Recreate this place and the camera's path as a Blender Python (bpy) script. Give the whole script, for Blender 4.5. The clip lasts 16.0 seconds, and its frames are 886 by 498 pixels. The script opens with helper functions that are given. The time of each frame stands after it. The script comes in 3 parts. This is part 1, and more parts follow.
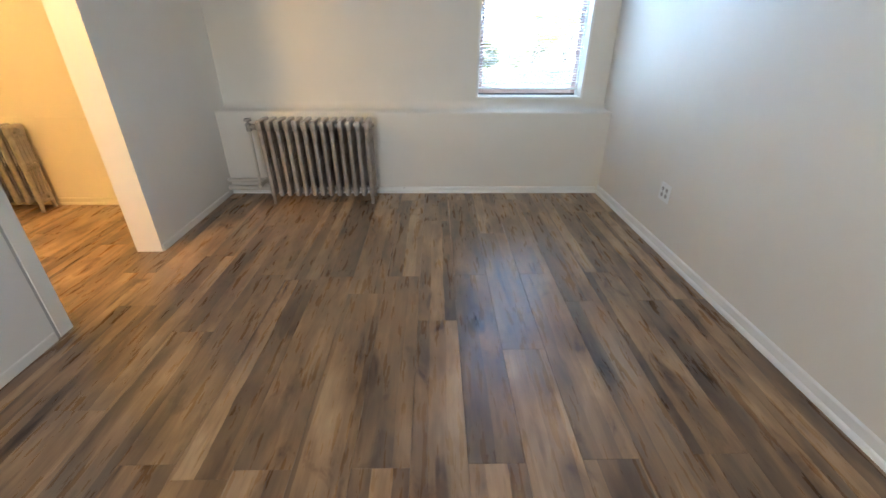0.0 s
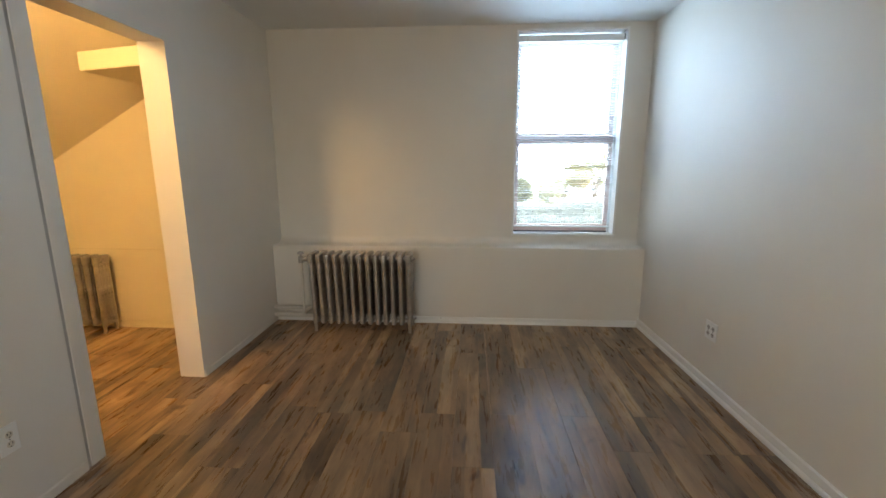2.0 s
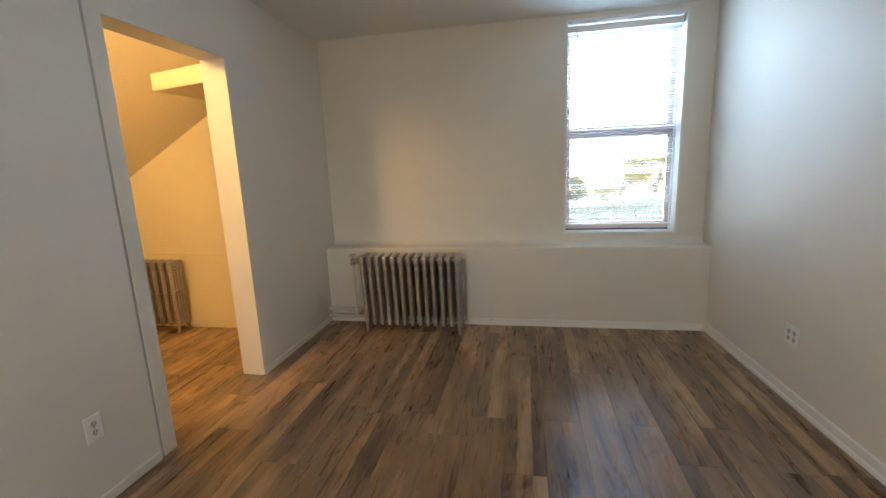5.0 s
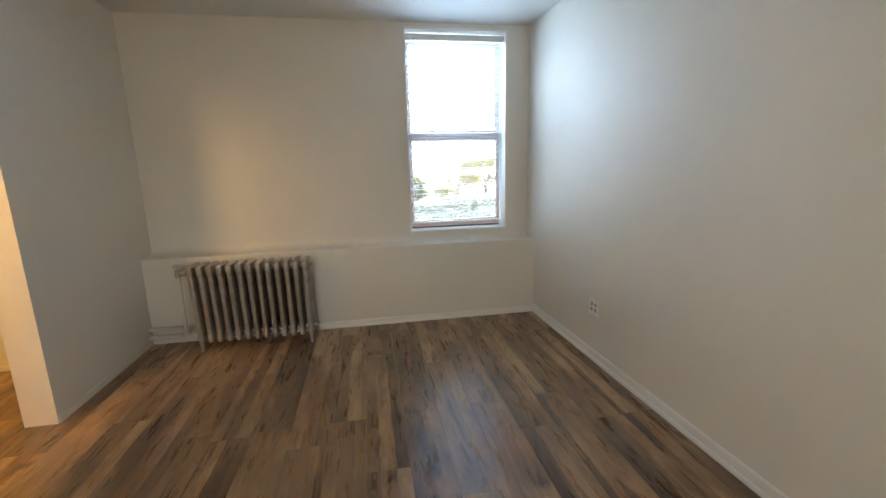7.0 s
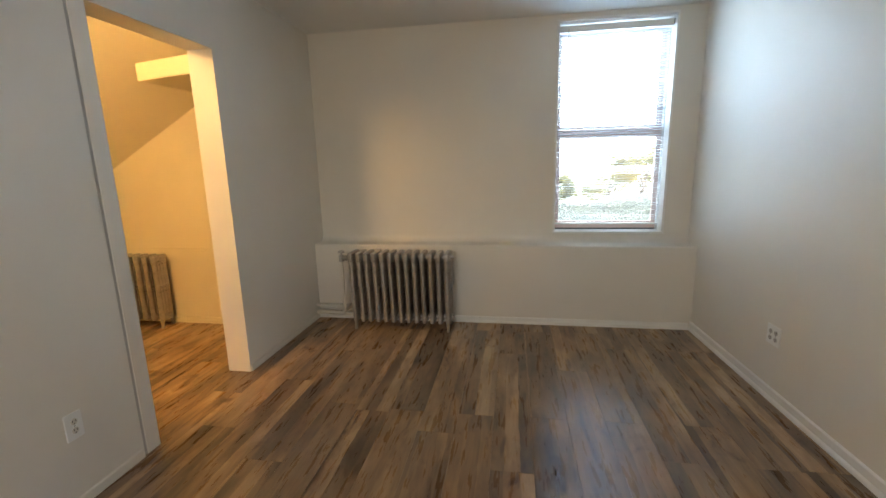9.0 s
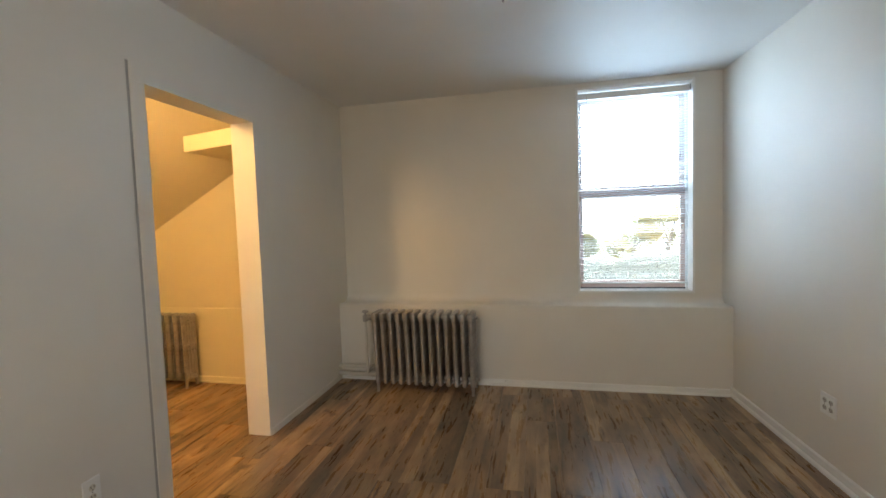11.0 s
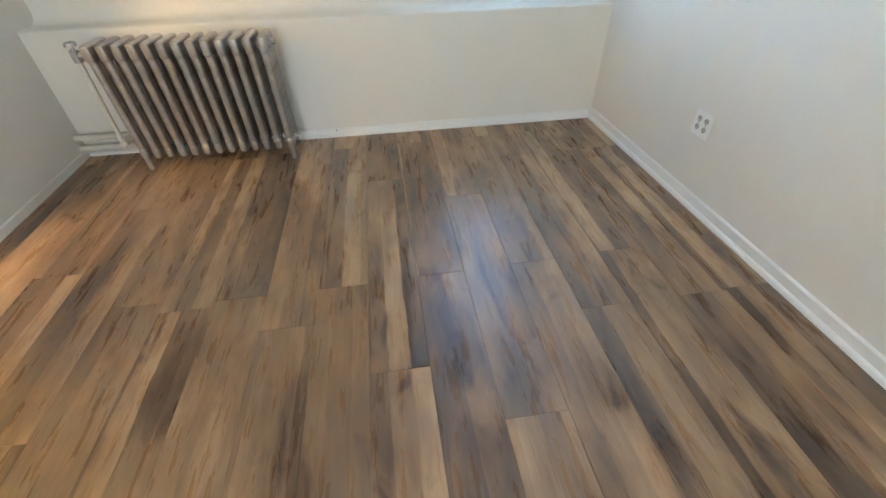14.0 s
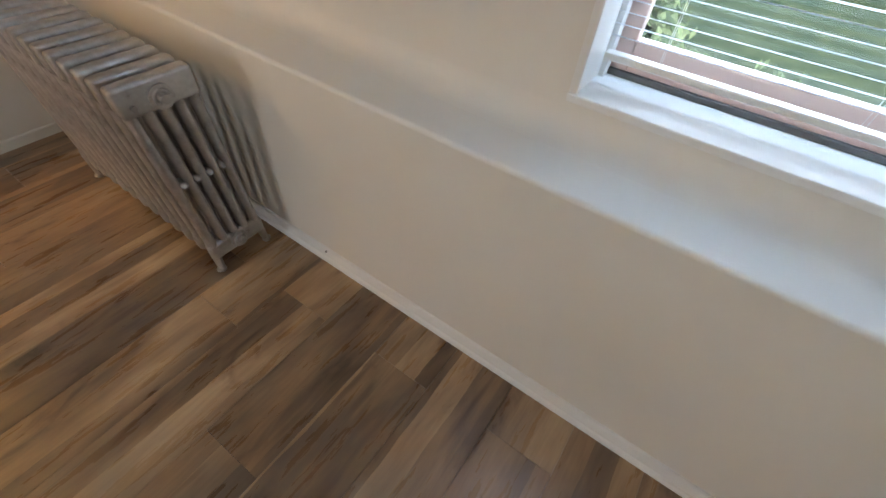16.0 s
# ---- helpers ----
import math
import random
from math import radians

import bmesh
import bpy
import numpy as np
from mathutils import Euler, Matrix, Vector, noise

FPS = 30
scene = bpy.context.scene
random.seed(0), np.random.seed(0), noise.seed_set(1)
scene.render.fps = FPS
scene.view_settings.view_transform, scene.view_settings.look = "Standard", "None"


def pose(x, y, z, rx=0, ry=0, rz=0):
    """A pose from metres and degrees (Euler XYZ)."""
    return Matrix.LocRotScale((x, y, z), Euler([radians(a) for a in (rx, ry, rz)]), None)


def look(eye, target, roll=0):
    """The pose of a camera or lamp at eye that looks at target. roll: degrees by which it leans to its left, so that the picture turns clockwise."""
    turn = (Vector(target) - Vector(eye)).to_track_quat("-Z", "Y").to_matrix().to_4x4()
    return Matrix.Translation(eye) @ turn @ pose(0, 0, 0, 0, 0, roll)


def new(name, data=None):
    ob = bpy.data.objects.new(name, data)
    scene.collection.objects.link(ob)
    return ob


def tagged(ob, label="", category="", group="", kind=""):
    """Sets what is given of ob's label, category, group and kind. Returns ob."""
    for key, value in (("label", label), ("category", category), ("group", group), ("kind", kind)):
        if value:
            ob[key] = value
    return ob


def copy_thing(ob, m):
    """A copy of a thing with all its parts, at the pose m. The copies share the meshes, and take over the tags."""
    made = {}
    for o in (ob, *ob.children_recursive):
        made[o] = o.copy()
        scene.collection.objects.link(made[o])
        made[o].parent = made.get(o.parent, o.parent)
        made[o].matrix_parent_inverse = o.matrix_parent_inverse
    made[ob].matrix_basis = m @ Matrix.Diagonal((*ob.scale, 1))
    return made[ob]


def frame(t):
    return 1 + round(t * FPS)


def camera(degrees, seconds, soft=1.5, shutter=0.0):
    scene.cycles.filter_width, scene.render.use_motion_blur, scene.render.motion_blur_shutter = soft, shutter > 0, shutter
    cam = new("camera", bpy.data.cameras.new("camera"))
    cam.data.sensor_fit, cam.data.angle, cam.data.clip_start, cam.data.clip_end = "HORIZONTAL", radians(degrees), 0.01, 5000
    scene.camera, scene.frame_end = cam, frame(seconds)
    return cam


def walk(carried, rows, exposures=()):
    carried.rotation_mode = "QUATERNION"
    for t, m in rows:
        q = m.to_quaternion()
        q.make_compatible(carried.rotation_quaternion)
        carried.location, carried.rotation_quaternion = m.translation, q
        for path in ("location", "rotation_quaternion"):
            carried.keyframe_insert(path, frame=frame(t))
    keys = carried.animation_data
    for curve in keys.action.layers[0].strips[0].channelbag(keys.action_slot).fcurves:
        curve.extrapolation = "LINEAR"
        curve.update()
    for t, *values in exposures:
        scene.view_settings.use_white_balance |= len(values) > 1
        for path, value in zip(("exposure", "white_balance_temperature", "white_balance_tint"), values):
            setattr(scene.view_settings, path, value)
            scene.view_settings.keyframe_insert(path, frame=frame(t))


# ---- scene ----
cam = camera(93.1, 16.0, 1.6)
PATH = [
    (0, (0.288, 0.348, 1.312), (0.328, 2.112, 0.372), 0.4),
    (0.5, (0.263, 0.309, 1.352), (0.33, 2.184, 0.66), 0.5),
    (1, (0.258, 0.293, 1.383), (0.323, 2.221, 0.858), 0.5),
    (1.5, (0.279, 0.292, 1.39), (0.278, 2.245, 0.959), 0.3),
    (2, (0.277, 0.319, 1.378), (0.147, 2.277, 0.99), -0.1),
    (2.5, (0.28, 0.337, 1.38), (-0.029, 2.277, 1.007), -0.8),
    (3, (0.3, 0.348, 1.386), (-0.185, 2.253, 1.019), -1.7),
    (3.2, (0.311, 0.331, 1.398), (-0.238, 2.219, 1.032), -2.2),
    (5.3, (0.294, 0.356, 1.363), (0.022, 2.3, 0.98), -2.5),
    (5.5, (0.284, 0.357, 1.367), (0.109, 2.311, 0.978), -2.3),
    (6, (0.284, 0.353, 1.356), (0.347, 2.314, 0.967), -2.0),
    (6.5, (0.281, 0.335, 1.329), (0.53, 2.284, 0.956), -1.7),
    (7, (0.276, 0.343, 1.361), (0.617, 2.273, 0.966), -1.4),
    (7.5, (0.269, 0.35, 1.365), (0.587, 2.284, 0.968), -1.1),
    (8, (0.279, 0.349, 1.332), (0.461, 2.305, 0.955), -1.2),
    (8.5, (0.269, 0.359, 1.366), (0.227, 2.319, 0.974), -1.1),
    (9, (0.29, 0.356, 1.367), (-0.031, 2.291, 0.977), -1.4),
    (9.5, (0.297, 0.349, 1.365), (-0.169, 2.26, 1.007), -1.7),
    (10, (0.302, 0.35, 1.373), (-0.18, 2.281, 1.174), -1.9),
    (10.2, (0.302, 0.347, 1.382), (-0.169, 2.288, 1.275), -1.8),
    (12.3, (0.213, 0.386, 1.363), (-0.105, 2.348, 1.142), -0.6),
    (12.5, (0.205, 0.396, 1.356), (-0.08, 2.347, 1.021), -0.6),
    (13, (0.168, 0.493, 1.285), (0.126, 2.367, 0.587), -0.1),
    (13.5, (0.2, 0.751, 1.192), (0.38, 2.421, 0.105), -0.4),
    (14, (0.342, 1.232, 1.189), (0.546, 2.748, -0.098), -1.2),
    (14.5, (0.472, 1.771, 1.188), (0.727, 3.246, -0.137), -2.0),
    (15, (0.653, 2.298, 1.19), (0.849, 3.784, -0.135), -1.0),
    (15.5, (0.812, 2.803, 1.202), (0.66, 4.249, -0.171), 2.1),
    (16, (0.874, 3.265, 1.171), (0.172, 4.415, -0.307), 5.4),
]
walk(cam, [(t, look(eye, target, roll)) for t, eye, target, roll in PATH],
     [(0, 2.58, 6050, 11), (0.5, 2.25, 6200, 10), (1.0, 2.05, 6500, 10), (1.5, 1.92, 6800, 11), (2.5, 1.92, 7000, 12), (6.0, 1.95, 7000, 12), (10.2, 1.90, 7300, 13),
      (12.5, 1.75, 7000, 12), (13.0, 1.95, 6600, 8), (13.5, 2.4, 6100, 7), (14.0, 3.05, 5900, 6), (14.5, 3.1, 5900, 6), (15.0, 2.97, 6450, 11), (15.5, 2.78, 6900, 12), (16.0, 2.36, 6700, 16)])

# ---- world and light ----
world = bpy.data.worlds.new("sky")
scene.world = world
world.use_nodes = True
wn = world.node_tree.nodes
sky = wn.new("ShaderNodeTexSky")
sky.sky_type = "NISHITA"
sky.sun_disc = False
sky.sun_elevation, sky.sun_rotation = radians(34), radians(117)
world.node_tree.links.new(sky.outputs[0], wn["Background"].inputs[0])
wn["Background"].inputs[1].default_value = 0.15

sun = new("sun", bpy.data.lights.new("sun", "SUN"))
sun.data.energy, sun.data.angle, sun.data.color = 5.0, radians(0.6), (1.0, 0.93, 0.82)
sun.matrix_world = look((12, -6, 9), (0, 0, 0))


def sky_panel(name, eye, target, width, height, watts, colour):
    """The sky's light in a window's opening."""
    lamp = new(name, bpy.data.lights.new(name, "AREA"))
    lamp.data.shape, lamp.data.size, lamp.data.size_y = "RECTANGLE", width, height
    lamp.data.energy, lamp.data.color = watts, colour
    lamp.matrix_world = look(eye, target)
    return lamp


window_sky = sky_panel("sky_in_window", (1.09, 4.325, 1.925), (1.09, 0, 1.30), 0.80, 1.0, 7.3, (0.44, 0.70, 1.0))
window_sky.data.spread = radians(176)
sky_panel("sky_in_rear_window", (-0.55, -1.74, 1.45), (-0.55, 0, 1.40), 0.9, 1.35, 6.0, (1.0, 0.89, 0.75))


# ---- materials ----
def material(name):
    m = bpy.data.materials.new(name)
    m.use_nodes = True
    t = m.node_tree
    return m, t, t.nodes["Principled BSDF"]


def node(t, kind, **inputs):
    n = t.nodes.new("ShaderNode" + kind)
    for k, v in inputs.items():
        n.inputs[k.replace("_", " ")].default_value = v
    return n


def ramp(t, source, *stops):
    r = t.nodes.new("ShaderNodeValToRGB")
    e = r.color_ramp.elements
    while len(e) < len(stops):
        e.new(0.5)
    for el, (p, c) in zip(e, stops):
        el.position, el.color = p, (*c, 1)
    t.links.new(source, r.inputs[0])
    return r.outputs[0]


def mix(t, fac, a, b, blend="MIX"):
    n = t.nodes.new("ShaderNodeMix")
    n.data_type, n.blend_type = "RGBA", blend
    for s, v in ((n.inputs[0], fac), (n.inputs[6], a), (n.inputs[7], b)):
        if isinstance(v, bpy.types.NodeSocket):
            t.links.new(v, s)
        else:
            s.default_value = v if isinstance(v, float) else (*v, 1)
    return n.outputs[2]


def bump(t, height, bsdf, strength, distance):
    b = node(t, "Bump", Strength=strength, Distance=distance)
    t.links.new(height, b.inputs["Height"])
    t.links.new(b.outputs[0], bsdf.inputs["Normal"])


def spaced(t, scale, offset=None, coords="Object"):
    c = t.nodes.new("ShaderNodeTexCoord")
    m = node(t, "Mapping", Scale=scale)
    t.links.new(c.outputs[coords], m.inputs[0])
    if offset:
        t.links.new(offset, m.inputs["Location"])
    return m.outputs[0]


def cloud(t, vector, scale, detail=3.0, rough=0.55, warp=0.0):
    n = node(t, "TexNoise", Scale=scale, Detail=detail, Roughness=rough, Distortion=warp)
    t.links.new(vector, n.inputs["Vector"])
    return n.outputs["Fac"]


def painted(name, colour, rough, stain=0.06, roller=0.12, metal=0.0, grain=160.0):
    """Paint with faint patches and the roller's or brush's relief."""
    m, t, b = material(name)
    v = spaced(t, (1, 1, 1))
    big = cloud(t, v, 1.3, 4.0)
    dark = tuple(c * (1 - stain) for c in colour)
    light = tuple(min(c * (1 + stain * 0.5), 0.9) for c in colour)
    base = ramp(t, big, (0.3, dark), (0.7, light))
    fine = cloud(t, v, grain, 2.0)
    t.links.new(base, b.inputs["Base Color"])
    t.links.new(ramp(t, big, (0.3, (rough - 0.06,) * 3), (0.7, (rough + 0.08,) * 3)), b.inputs["Roughness"])
    b.inputs["Metallic"].default_value = metal
    bump(t, fine, b, roller, 0.004)
    return m


WALL = painted("wall_paint", (0.745, 0.710, 0.645), 0.46, 0.05, 0.10)
RENDERED = painted("plain_render", (0.50, 0.46, 0.40), 0.85, 0.12, 0.2)
CEIL = painted("ceiling_paint", (0.74, 0.73, 0.70), 0.6, 0.05, 0.12)
TRIM = painted("gloss_trim_paint", (0.80, 0.79, 0.76), 0.36, 0.05, 0.05, grain=60.0)
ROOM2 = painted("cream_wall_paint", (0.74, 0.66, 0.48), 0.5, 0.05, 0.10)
WHITE = painted("white_plastic", (0.80, 0.80, 0.78), 0.35, 0.03, 0.02)
DARKGAP = painted("dark_gap", (0.06, 0.055, 0.05), 0.8)
SLAT = painted("blind_slat_white", (0.66, 0.67, 0.69), 0.4, 0.03, 0.02)
_t = SLAT.node_tree
_through = node(_t, "BsdfTranslucent", Color=(0.78, 0.80, 0.83, 1))
_both = node(_t, "MixShader", Fac=0.75)
_t.links.new(_t.nodes["Principled BSDF"].outputs[0], _both.inputs[1])
_t.links.new(_through.outputs[0], _both.inputs[2])
_t.links.new(_both.outputs[0], _t.nodes["Material Output"].inputs[0])
# Brownish sash paint, with the window's pinkish glare mixed into its colour.
SASH = painted("glare_paled_sash", (0.68, 0.49, 0.42), 0.38, 0.10, 0.08, grain=40.0)
PIPE = painted("painted_pipe", (0.66, 0.63, 0.56), 0.38, 0.12, 0.10, grain=50.0)
CAULK = painted("grey_caulk", (0.44, 0.42, 0.385), 0.7, 0.1)
SLOT = painted("socket_slot", (0.10, 0.095, 0.09), 0.6)
SOCKET = painted("grey_socket_face", (0.46, 0.44, 0.41), 0.4, 0.05, 0.02)
IVORY = painted("ivory_socket", (0.62, 0.58, 0.50), 0.35, 0.04, 0.02)
STEEL = painted("bare_steel", (0.35, 0.34, 0.32), 0.4, 0.2, 0.1, 0.8)


def silver_paint():
    m, t, b = material("aluminium_radiator_paint")
    v = spaced(t, (1, 1, 1))
    wear = cloud(t, v, 22.0, 6.0, 0.65)
    base = ramp(t, wear, (0.27, (0.22, 0.20, 0.185)), (0.38, (0.37, 0.355, 0.34)), (0.75, (0.53, 0.52, 0.505)))
    t.links.new(base, b.inputs["Base Color"])
    t.links.new(ramp(t, wear, (0.3, (0.42,) * 3), (0.7, (0.29,) * 3)), b.inputs["Roughness"])
    b.inputs["Metallic"].default_value = 0.75
    bump(t, cloud(t, v, 60.0, 3.0), b, 0.12, 0.002)
    return m


SILVER = silver_paint()


def sums(t, operation, a, b):
    n = t.nodes.new("ShaderNodeMath")
    n.operation = operation
    for socket, v in zip(n.inputs, (a, b)):
        if isinstance(v, bpy.types.NodeSocket):
            t.links.new(v, socket)
        else:
            socket.default_value = v
    return n.outputs[0]


def plank_wood():
    """Printed boards: two or three strips side by side on each plank, every strip of its own tone."""
    m, t, b = material("rustic_plank")
    info = t.nodes.new("ShaderNodeObjectInfo")
    chance = info.outputs["Random"]
    shift = t.nodes.new("ShaderNodeCombineXYZ")
    for i, k in enumerate((37.0, 71.0, 13.0)):
        t.links.new(sums(t, "MULTIPLY", chance, k), shift.inputs[i])
    own = shift.outputs[0]
    coords = t.nodes.new("ShaderNodeTexCoord")
    apart = t.nodes.new("ShaderNodeSeparateXYZ")
    t.links.new(coords.outputs["Object"], apart.inputs[0])
    sway = cloud(t, spaced(t, (1.0, 0.5, 1.0), own), 6.0, 3.0, 0.6)
    across = sums(t, "ADD", apart.outputs[0], sums(t, "MULTIPLY", sums(t, "SUBTRACT", sway, 0.5), 0.030))
    strip = sums(t, "FLOOR", sums(t, "ADD", sums(t, "DIVIDE", across, 0.072), sums(t, "MULTIPLY", chance, 7.0)), 0.0)
    pick = t.nodes.new("ShaderNodeCombineXYZ")
    t.links.new(strip, pick.inputs[0])
    t.links.new(sums(t, "MULTIPLY", chance, 91.7), pick.inputs[1])
    lot = t.nodes.new("ShaderNodeTexWhiteNoise")
    t.links.new(pick.outputs[0], lot.inputs["Vector"])
    blotch = cloud(t, spaced(t, (1.0, 0.26, 1.0), own), 9.0, 3.0, 0.55, 0.3)
    tone = sums(t, "ADD", sums(t, "MULTIPLY", lot.outputs["Value"], 0.60), sums(t, "MULTIPLY", sums(t, "SUBTRACT", blotch, 0.36), 1.55))
    base = ramp(t, tone, (0.08, (0.090, 0.053, 0.030)), (0.30, (0.162, 0.096, 0.051)), (0.52, (0.268, 0.161, 0.082)), (0.74, (0.385, 0.240, 0.126)), (0.96, (0.500, 0.335, 0.186)))
    grey = cloud(t, spaced(t, (1.0, 0.3, 1.0), own), 5.0, 2.0)
    base = mix(t, ramp(t, grey, (0.48, (0, 0, 0)), (0.66, (0.42, 0.42, 0.42))), base, (0.176, 0.125, 0.082))
    streak = cloud(t, spaced(t, (1.0, 0.10, 1.0), own), 42.0, 4.0, 0.60)
    base = mix(t, 0.42, base, ramp(t, streak, (0.33, (0.74, 0.70, 0.66)), (0.48, (0.98, 0.98, 0.97)), (0.66, (1.22, 1.20, 1.17))), "MULTIPLY")
    cracks = cloud(t, spaced(t, (1.0, 0.13, 1.0), own), 16.0, 2.5, 0.55)
    base = mix(t, 1.0, base, ramp(t, cracks, (0.255, (0.34, 0.28, 0.24)), (0.305, (0.70, 0.65, 0.61)), (0.370, (1, 1, 1))), "MULTIPLY")
    knots = cloud(t, spaced(t, (1.0, 0.42, 1.0), own), 9.0, 4.0, 0.60, 0.6)
    base = mix(t, 1.0, base, ramp(t, knots, (0.265, (0.30, 0.24, 0.20)), (0.340, (0.70, 0.64, 0.60)), (0.43, (1, 1, 1))), "MULTIPLY")
    grain = cloud(t, spaced(t, (1.0, 0.045, 1.0), own), 170.0, 3.0, 0.6)
    base = mix(t, 0.28, base, ramp(t, grain, (0.32, (0.76, 0.74, 0.72)), (0.6, (1.08, 1.08, 1.08))), "MULTIPLY")
    t.links.new(base, b.inputs["Base Color"])
    t.links.new(ramp(t, streak, (0.3, (0.34,) * 3), (0.7, (0.25,) * 3)), b.inputs["Roughness"])
    b.inputs["Specular IOR Level"].default_value = 0.75
    bump(t, grain, b, 0.12, 0.002)
    return m


PLANK = plank_wood()


def clear_glass():
    m, t, b = material("window_glass")
    b.inputs["Base Color"].default_value = (1, 1, 1, 1)
    b.inputs["Roughness"].default_value = 0.0
    b.inputs["IOR"].default_value = 1.45
    b.inputs["Transmission Weight"].default_value = 1.0
    return m


GLASS = clear_glass()


def glowing(name, colour, strength):
    m, t, b = material(name)
    b.inputs["Base Color"].default_value = (0.8, 0.8, 0.8, 1)
    b.inputs["Emission Color"].default_value = (*colour, 1)
    b.inputs["Emission Strength"].default_value = strength
    return m


LAMP_GLASS = glowing("lit_opal_glass", (1.0, 0.63, 0.265), 26.5)


def two_tone(name, a, b_colour, scale, rough=0.8):
    m, t, b = material(name)
    v = spaced(t, (1, 1, 1))
    t.links.new(ramp(t, cloud(t, v, scale, 5.0), (0.35, a), (0.65, b_colour)), b.inputs["Base Color"])
    b.inputs["Roughness"].default_value = rough
    b.inputs["Specular IOR Level"].default_value = 0.02
    return m


def leafy(name, a, b_colour, scale, share):
    """Leaves that let part of the sunlight through."""
    m = two_tone(name, a, b_colour, scale, 0.6)
    t = m.node_tree
    through_leaf = node(t, "BsdfTranslucent", Color=(*b_colour, 1))
    both = node(t, "MixShader", Fac=share)
    t.links.new(t.nodes["Principled BSDF"].outputs[0], both.inputs[1])
    t.links.new(through_leaf.outputs[0], both.inputs[2])
    t.links.new(both.outputs[0], t.nodes["Material Output"].inputs[0])
    return m


# Tree leaves and bark are coloured too pale, in place of haze and glare.
LEAF = leafy("leaf", (0.40, 0.38, 0.20), (0.60, 0.56, 0.34), 3.0, 0.72)
SHRUB = leafy("shrub_leaf", (0.05, 0.085, 0.05), (0.10, 0.14, 0.085), 3.0, 0.3)
BARK = two_tone("bark", (0.22, 0.18, 0.14), (0.36, 0.31, 0.25), 9.0)
GRASS = two_tone("lawn", (0.012, 0.024, 0.013), (0.028, 0.042, 0.022), 1.5)
# The hedge's bluish paleness is distant haze put into the leaf colour.
HEDGE = leafy("haze_paled_hedge_leaf", (0.54, 0.60, 0.58), (0.64, 0.68, 0.65), 4.0, 0.6)


# ---- mesh helpers ----
def box(bm, x0, x1, y0, y1, z0, z1, bevel=0.0):
    m = pose((x0 + x1) / 2, (y0 + y1) / 2, (z0 + z1) / 2) @ Matrix.Diagonal((x1 - x0, y1 - y0, z1 - z0, 1))
    r = bmesh.ops.create_cube(bm, size=1.0, matrix=m)
    if bevel:
        edges = {e for v in r["verts"] for e in v.link_edges}
        bmesh.ops.bevel(bm, geom=list(edges), offset=bevel, segments=2, profile=0.6, affect="EDGES")
    return bm


def rod(bm, a, b, radius, sides=12, radius2=None, flat=1.0):
    a, b = Vector(a), Vector(b)
    turn = (b - a).to_track_quat("Z", "Y").to_matrix().to_4x4()
    m = Matrix.Translation((a + b) / 2) @ turn @ Matrix.Diagonal((1, flat, 1, 1))
    bmesh.ops.create_cone(bm, cap_ends=True, segments=sides, radius1=radius, radius2=radius if radius2 is None else radius2, depth=(b - a).length, matrix=m)
    return bm


def ball(bm, at, radius, squash=(1, 1, 1), sides=12):
    bmesh.ops.create_uvsphere(bm, u_segments=sides, v_segments=sides // 2 + 1, radius=radius, matrix=Matrix.Translation(at) @ Matrix.Diagonal((*squash, 1)))
    return bm


def prism(bm, outline, a, b):
    """An outline of (across, up) pairs drawn out from a to b on the floor; across is to the left of the way."""
    a, b = Vector((*a, 0)), Vector((*b, 0))
    side = Vector((0, 0, 1)).cross((b - a).normalized())
    ends = [[bm.verts.new(p + side * u + Vector((0, 0, w))) for u, w in outline] for p in (a, b)]
    n = len(outline)
    for i in range(n):
        bm.faces.new((ends[0][i], ends[0][(i + 1) % n], ends[1][(i + 1) % n], ends[1][i]))
    bm.faces.new(ends[0][::-1])
    bm.faces.new(ends[1])
    bmesh.ops.recalc_face_normals(bm, faces=bm.faces)
    return bm


def mesh_of(name, bm, mat, smooth=False):
    me = bpy.data.meshes.new(name)
    bm.normal_update()
    bm.to_mesh(me)
    bm.free()
    me.materials.append(mat)
    if smooth:
        for p in me.polygons:
            p.use_smooth = True
        me.set_sharp_from_angle(angle=radians(40))
    return me


def part(name, bm, mat, parent=None, label="", smooth=False):
    ob = new(name, mesh_of(name, bm, mat, smooth))
    ob.parent = parent
    if label:
        ob["label"] = label
    return ob


def thing(name, at, label, category, group="", kind=""):
    ob = new(name)
    ob.location = at
    ob.empty_display_size = 0.1
    return tagged(ob, label, category, group, kind)


def setting(name, bm, mat, label, category, smooth=False):
    return tagged(part(name, bm, mat, None, "", smooth), label, category, "", "structure")


B = bmesh.new

# ---- plan ----
EAST, WEST, WEST2 = 1.745, -1.480, -1.646
NORTH_LOW, NORTH, OUTER = 3.885, 4.070, 4.340
SOUTH, CEILING, LEDGE = -1.70, 2.515, 0.690
DOOR0, DOOR1, HEAD = 2.017, 2.788, 2.083
R2_WEST, R2_SOUTH, R2_NORTH = -4.10, -1.70, 3.625
WX0, WX1, WZ0, WZ1 = 0.640, 1.542, 0.765, 2.478
SKEW = 0.027  # the east wall opens out towards the south
EAST_END = EAST + SKEW * (NORTH_LOW - SOUTH)

# ---- walls, room by room ----


def east_x(y):
    return EAST + SKEW * (NORTH_LOW - y)


